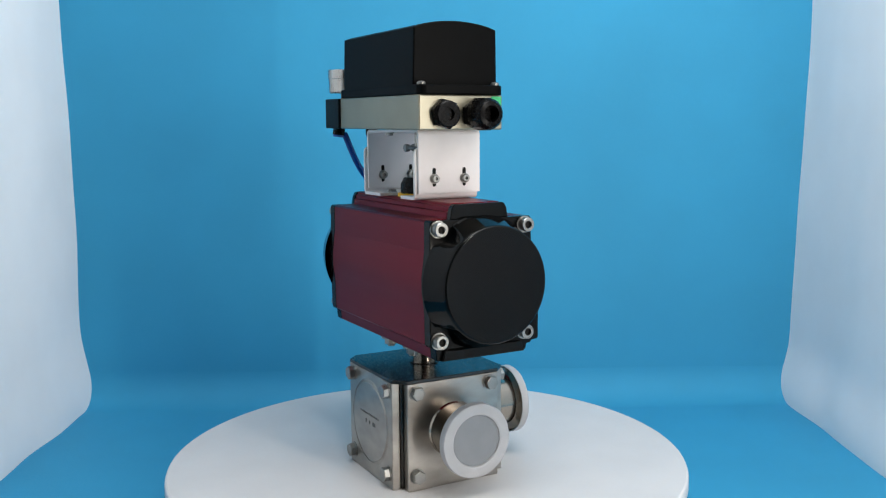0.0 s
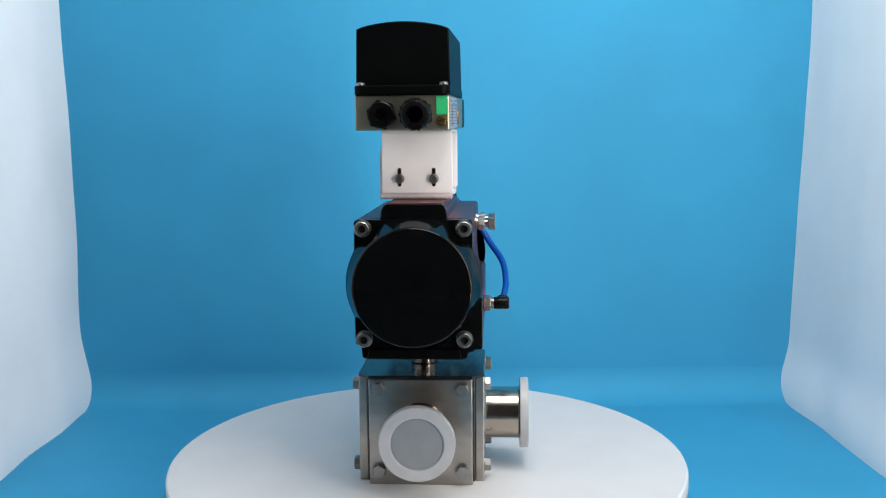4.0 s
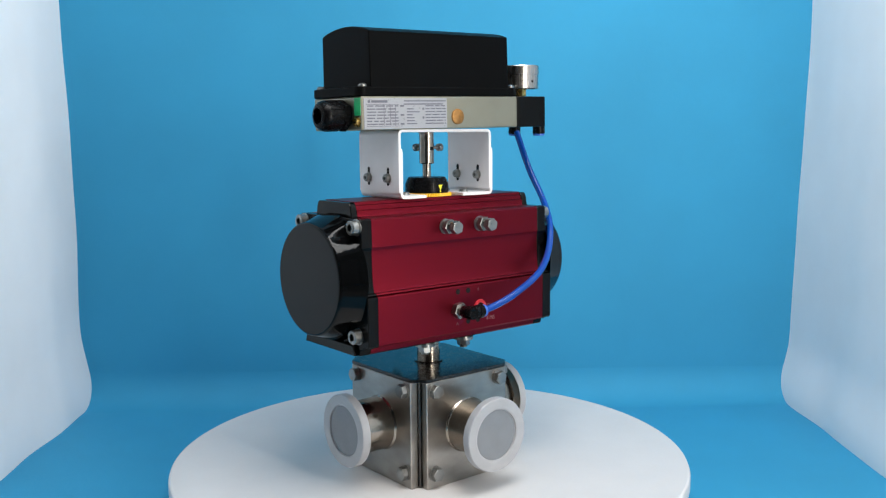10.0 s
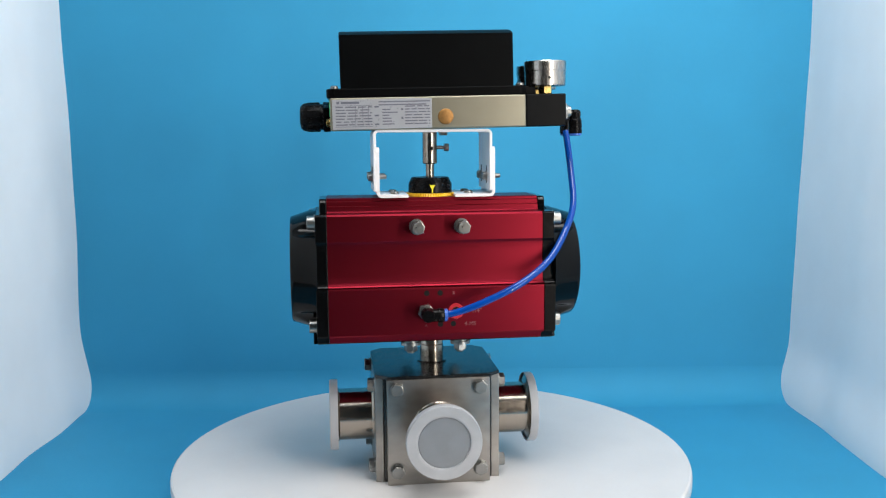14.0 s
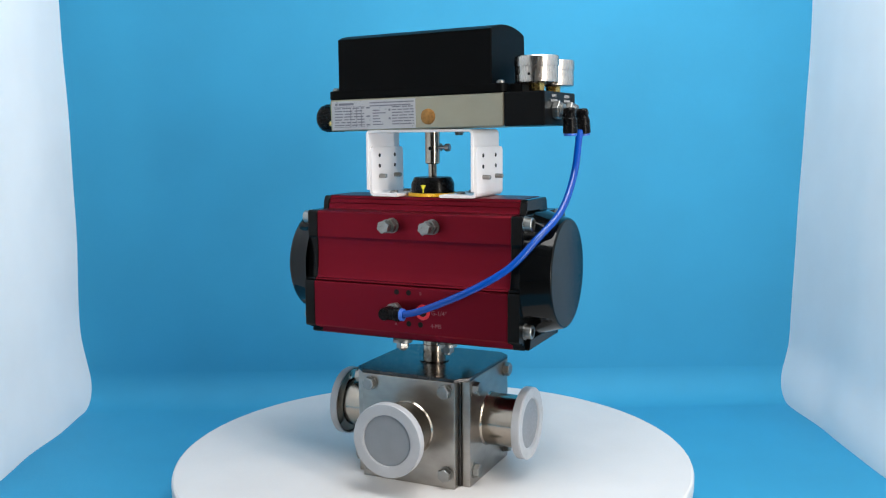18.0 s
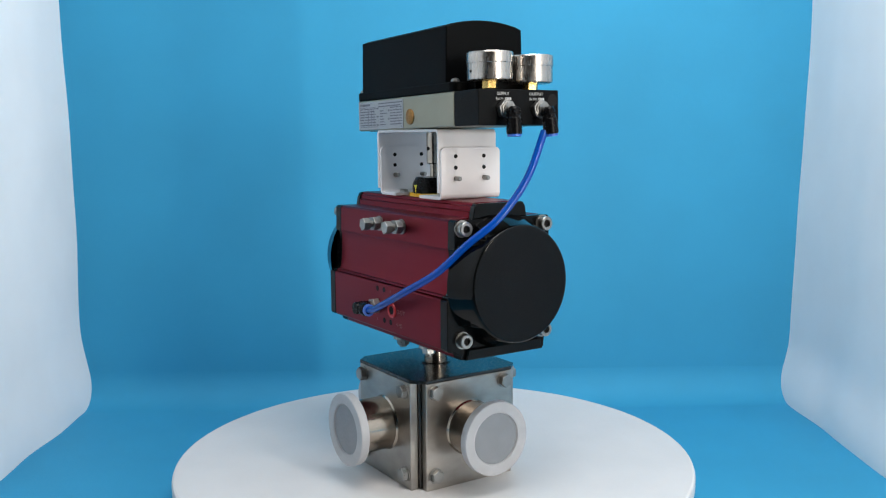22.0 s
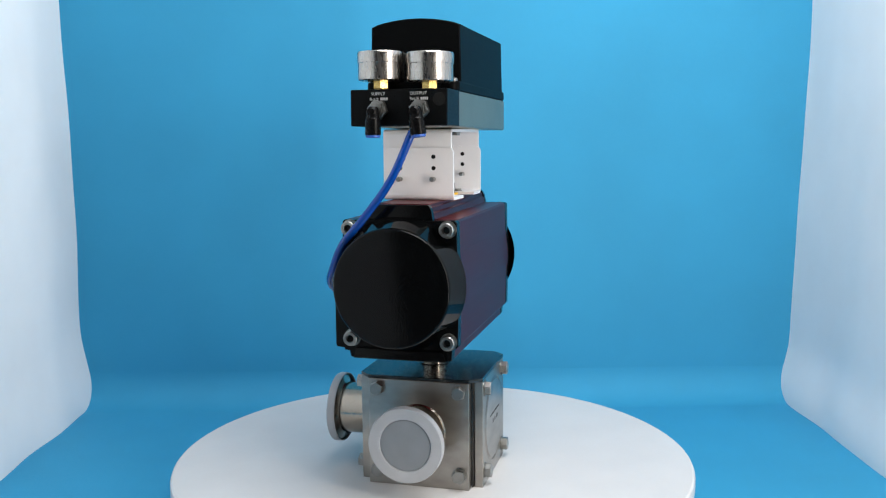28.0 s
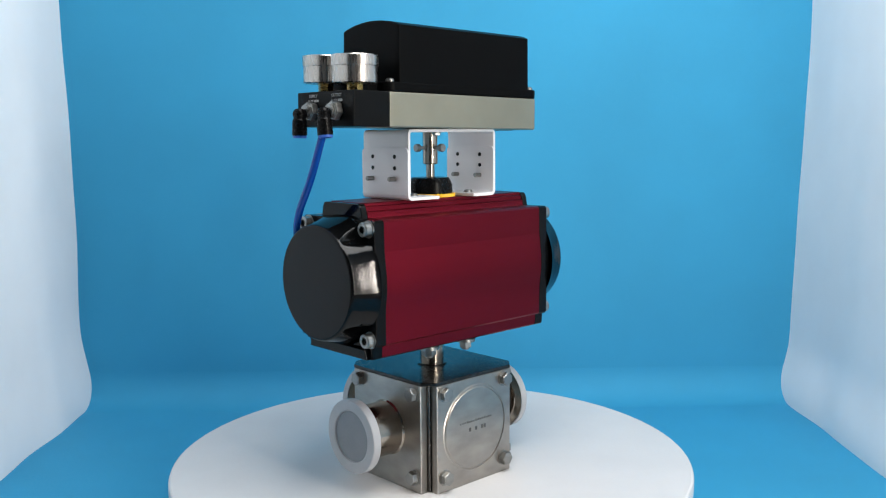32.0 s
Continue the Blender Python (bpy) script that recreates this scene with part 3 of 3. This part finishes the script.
# ---------------------------------------------------------------- positioner
POS = pose(-0.003, 0.009, 0.3674, 0, -0.92, -1.35)   # its own space: z = 0 at the underside
LX, LY = 0.1025, 0.0460


def build_positioner():
    base = part("positioner_base", box(-LX, LX, -LY, LY, 0.0, 0.0338, 0.0014), M_ALU, device, "beige painted aluminium housing", POS)
    # printed label on the front
    lab = part("label_plate", box(-0.1000, 0.0030, -LY - 0.0006, -LY + 0.0002, 0.0012, 0.0318, 0.0002), M_LABEL, base, "silver data label with small print")
    bm = bmesh.new()
    random.seed(11)

    def bar(x0, x1, z, h):
        add(bm, box(x0, x1, -LY - 0.0008, -LY - 0.00055, z - h / 2, z + h / 2, 0))
    bar(-0.0955, -0.0925, 0.0285, 0.0026)
    bar(-0.0910, -0.0720, 0.0285, 0.0024)
    for k in range(2):
        bar(-0.0520, 0.0015 - 0.004 * k, 0.0290 - 0.0032 * k, 0.0012)
    for k in range(7):
        z = 0.0240 - 0.0030 * k
        x = -0.0965
        while x < -0.0600:
            ln = random.uniform(0.004, 0.012)
            bar(x, min(x + ln, -0.0590), z, 0.0011)
            x += ln + random.uniform(0.001, 0.003)
        if k % 3 == 0:
            bar(-0.0565, -0.0520, z, 0.0016)
        if k > 0:
            bar(-0.0485, -0.0485 + random.uniform(0.007, 0.016), z, 0.0011)
        x = -0.0250
        while x < 0.0000:
            ln = random.uniform(0.005, 0.014)
            bar(x, min(x + ln, 0.0010), z, 0.0011)
            x += ln + random.uniform(0.001, 0.002)
        if k in (1, 4):
            bar(-0.0290, -0.0268, z, 0.0022)
    for x in (-0.0765, -0.0690, -0.0630):
        add(bm, box(x, x + 0.0004, -LY - 0.0008, -LY - 0.00055, 0.0045, 0.0250, 0))
    for z in (0.0040, 0.0255):
        bar(-0.0975, -0.0585, z, 0.0004)
    part("label_print", bm, M_PRINT, lab)
    part("vent_plug", lathe([(0, 0.0016), (0.0070, 0.0016), (0.0080, 0.0010), (0.0083, -0.0002)], SHIFT((0.0175, -LY, 0.0125)) @ TO_FRONT, 32), M_VENT, base, "bronze vent plug")
    # end with the cable glands
    part("green_sticker", box(-LX - 0.0006, -LX + 0.0002, -0.0445, -0.0335, 0.0150, 0.0325, 0.0001), M_GREEN, base, "green earth sticker")
    earth = part("earth_screw", add(lathe([(0, 0), (0.0050, 0), (0.0050, 0.001), (0, 0.001)], n=20), prism(hexagon(0.0042), 0.001, 0.0042, "z", 0.0004)), M_BRASS, base, "brass earth terminal screw", SHIFT((-LX, -0.0390, 0.0085)) @ TO_LEFT)
    plug = part("gland_plug", add(prism(hexagon(0.0150, 0.26), 0.0, 0.0075, "z", 0.0012), lathe([(0.0132, 0.0075), (0.0128, 0.0102), (0.0115, 0.0112), (0.0060, 0.0112), (0.0056, 0.0050), (0, 0.0050)], n=36)), M_BLACK_PLASTIC, base, "black cable gland", SHIFT((-LX, 0.0192, 0.0152)) @ TO_LEFT)
    gl = add(prism(hexagon(0.0158, 0.1), 0.0, 0.0080, "z", 0.0012), lathe([(0.0138, 0.0080), (0.0138, 0.0105), (0.0150, 0.0110), (0.0152, 0.0235), (0.0146, 0.0280), (0.0120, 0.0312), (0.0085, 0.0322), (0.0080, 0.0322), (0.0076, 0.0200), (0, 0.0200)], n=36))
    gland = part("cable_gland", gl, M_BLACK_PLASTIC, base, "black cable gland with ribbed dome nut", SHIFT((-LX, -0.0155, 0.0152)) @ TO_LEFT)
    rib = mesh_of(box(-0.0008, 0.0008, 0.0148, 0.0158, 0.0112, 0.0240, 0.0003), M_BLACK_PLASTIC)
    for i in range(14):
        part("rib", rib, None, base, "", SHIFT((-LX, -0.0155, 0.0152)) @ TO_LEFT @ pose(0, 0, 0, 0, 0, i * 360 / 14))
    # cover
    x0, x1 = -0.0908, 0.0898
    out = []
    n = 14
    out += [(0.0464, 0.0345)]
    for i in range(n + 1):
        y = 0.0450 - 0.0900 * i / n
        u = y / 0.0450
        out.append((y, 0.0982 + 0.0064 * (1 - u * u) - (0.0008 if i in (0, n) else 0)))
    out += [(-0.0464, 0.0345)]
    cover = part("positioner_cover", prism(out, x0, x1, "x", 0.0014, 3), M_BLACK_COVER, device, "black satin cast cover with an arched top", POS)
    part("cover_lip", prism(rounded((-LX - 0.0030, LX + 0.0015), (-LY - 0.0006, LY + 0.0006), 0.008), 0.0340, 0.0432, "z", 0.0012), M_BLACK_COVER, cover)
    scr = mesh_of(lathe([(0, 0.0), (0.0042, 0.0), (0.0044, 0.0006), (0.0040, 0.0022), (0.0028, 0.0032), (0, 0.0036)], n=20), M_BOLT)
    for sx in (-1, 1):
        for sy in (-1, 1):
            part("cover_screw", scr, None, cover, "bright pan head screw", SHIFT((sx * 0.0972, sy * 0.0405, 0.0432)))
    # manifold with its writing and fittings
    blk = part("manifold_block", add(box(LX + 0.0002, 0.1455, -LY, 0.0482, 0.0, 0.0338, 0.0012), box(0.090, 0.116, -0.030, 0.030, 0.0338, 0.0430, 0.001)), M_BLACK_ANOD, device, "black anodised air manifold block", POS)
    for y, w1, bars in ((-0.0182, "SUPPLY", 3), (0.0208, "OUTPUT", 3)):
        to = SHIFT((0.1456, y, 0)) @ pose(0, 0, 0, 90, 0, 90)
        part("port_writing", lettering(w1, 0.0042, to @ SHIFT((0, 0.0282, 0))), None, blk, "white printed port name").data.materials.append(M_WHITE_PRINT)
        part("port_writing", lettering("Rc1/4", 0.0037, to @ SHIFT((-0.0040, 0.0236, 0))), None, blk, "white printed thread size").data.materials.append(M_WHITE_PRINT)
        bm = bmesh.new()
        for i in range(4):
            add(bm, box(0.0022 + 0.0019 * i, 0.0035 + 0.0019 * i, 0.0236, 0.0261, -0.0001, 0.0002, 0))
        bm.transform(to)
        part("port_writing", bm, M_WHITE_PRINT, blk)
    part("gauge_port", lathe([(0, 0.0002), (0.0058, 0.0002), (0.0064, -0.0004)], SHIFT((0.1455, 0.0405, 0.0240)) @ TO_RIGHT, 24), M_HOLE_SHADE, blk)
    for y, lean in ((-0.0175, 0.0), (0.0228, 7.0)):
        at = SHIFT((0.1455, y, 0.0150)) @ pose(0, 0, 0, 0, 0, 0)
        el = part("air_elbow", add(prism(hexagon(0.0094, 0.3), 0.0, 0.0070, "z", 0.0007), lathe([(0.0074, 0.0070), (0.0074, 0.0088), (0.0062, 0.0090), (0.0062, 0.0110), (0, 0.0110)], n=24)), M_BOLT, device, "nickel hex of a push-in elbow",
                  POS @ at @ TO_RIGHT)
        knee = add(lathe([(0, -0.0070), (0.0040, -0.0070), (0.0047, -0.0058), (0.0048, 0.0), (0.0046, 0.0044), (0.0036, 0.0054), (0, 0.0058)], SHIFT((0.0165, 0, -0.0028)) @ TO_RIGHT, 28),
                   lathe([(0, -0.0014), (0.0036, -0.0012), (0.0050, 0.0002), (0.0058, 0.0035), (0.0058, 0.0080), (0.0070, 0.0100), (0.0074, 0.0235), (0.0069, 0.0245), (0, 0.0245)], SHIFT((0.0165, 0, 0.001)) @ pose(0, 0, 0, 180 + lean, 0, 0), 28))
        knee.transform(TO_RIGHT.inverted())
        part("elbow_body", knee, M_BLACK_PLASTIC, el, "black plastic elbow body")
        rg = lathe([(0.0045, 0.0), (0.0067, 0.0), (0.0067, 0.0022), (0.0055, 0.0027), (0.0045, 0.0027)], SHIFT((0.0165, 0, 0.001)) @ pose(0, 0, 0, 180 + lean, 0, 0) @ SHIFT((0, 0, 0.0243)), 28)
        rg.transform(TO_RIGHT.inverted())
        part("release_ring", rg, M_COLLET, el, "blue release ring")
    # gauges
    for y in (-0.0212, 0.0266):
        at = POS @ SHIFT((0.1285, y, 0.0338 - (0.0018 if y > 0 else 0.0)))
        g = part("pressure_gauge", lathe([(0, 0.0086), (0.0203, 0.0086), (0.0215, 0.0094), (0.0218, 0.0106), (0.0218, 0.0246), (0.0223, 0.0250), (0.0225, 0.0260), (0.0225, 0.0342), (0.0219, 0.0352), (0.0199, 0.0352), (0.0196, 0.0336)], n=64), M_GAUGE, device, "brushed steel pressure gauge facing up", at)
        part("gauge_window", lathe([(0, 0.0337), (0.0198, 0.0337)], n=48), M_GLASS, g)
        part("gauge_stem", add(prism(hexagon(0.0076, 0.2), 0.0010, 0.0090, "z", 0.0006), lathe([(0, 0), (0.0056, 0), (0.0056, 0.0012), (0, 0.0012)], n=24)), M_BRASS, g, "brass hex stem")
        part("vent_hole", lathe([(0, 0.0003), (0.0014, 0.0003), (0.0015, -0.0003)], SHIFT((0, -0.0218, 0.0170)) @ TO_FRONT @ pose(0, 0, 0, 0, 0, 0), 14), M_HOLE_SHADE, g)


build_positioner()

HOSE = [(0.1575, 0.0246, 0.3640), (0.1582, 0.0036, 0.3202), (0.1536, -0.0250, 0.2844), (0.1375, -0.0525, 0.2578), (0.116, -0.0715, 0.2311), (0.0855, -0.0869, 0.2110), (0.0470, -0.0905, 0.1930), (0.0200, -0.0882, 0.1828), (0.0035, -0.0866, 0.1794)]
part("air_hose", tube(HOSE, 0.0037), M_HOSE, device, "blue polyurethane air hose")

# ---------------------------------------------------------------- the turning


def motions():
    rows_d, rows_t = [], []
    for t in range(0, 33):
        turn = pose(0, 0, 0, 0, 0, YAW_16 + SPIN * (t - 16))
        rows_d.append((t, turn @ Matrix.Translation(DEVICE_OFF)))
        rows_t.append((t, Matrix.Translation((0, 0.036, 0)) @ turn @ Matrix.Translation(DISC_OFF)))
    walk(device, rows_d)
    walk(disc, rows_t)


motions()
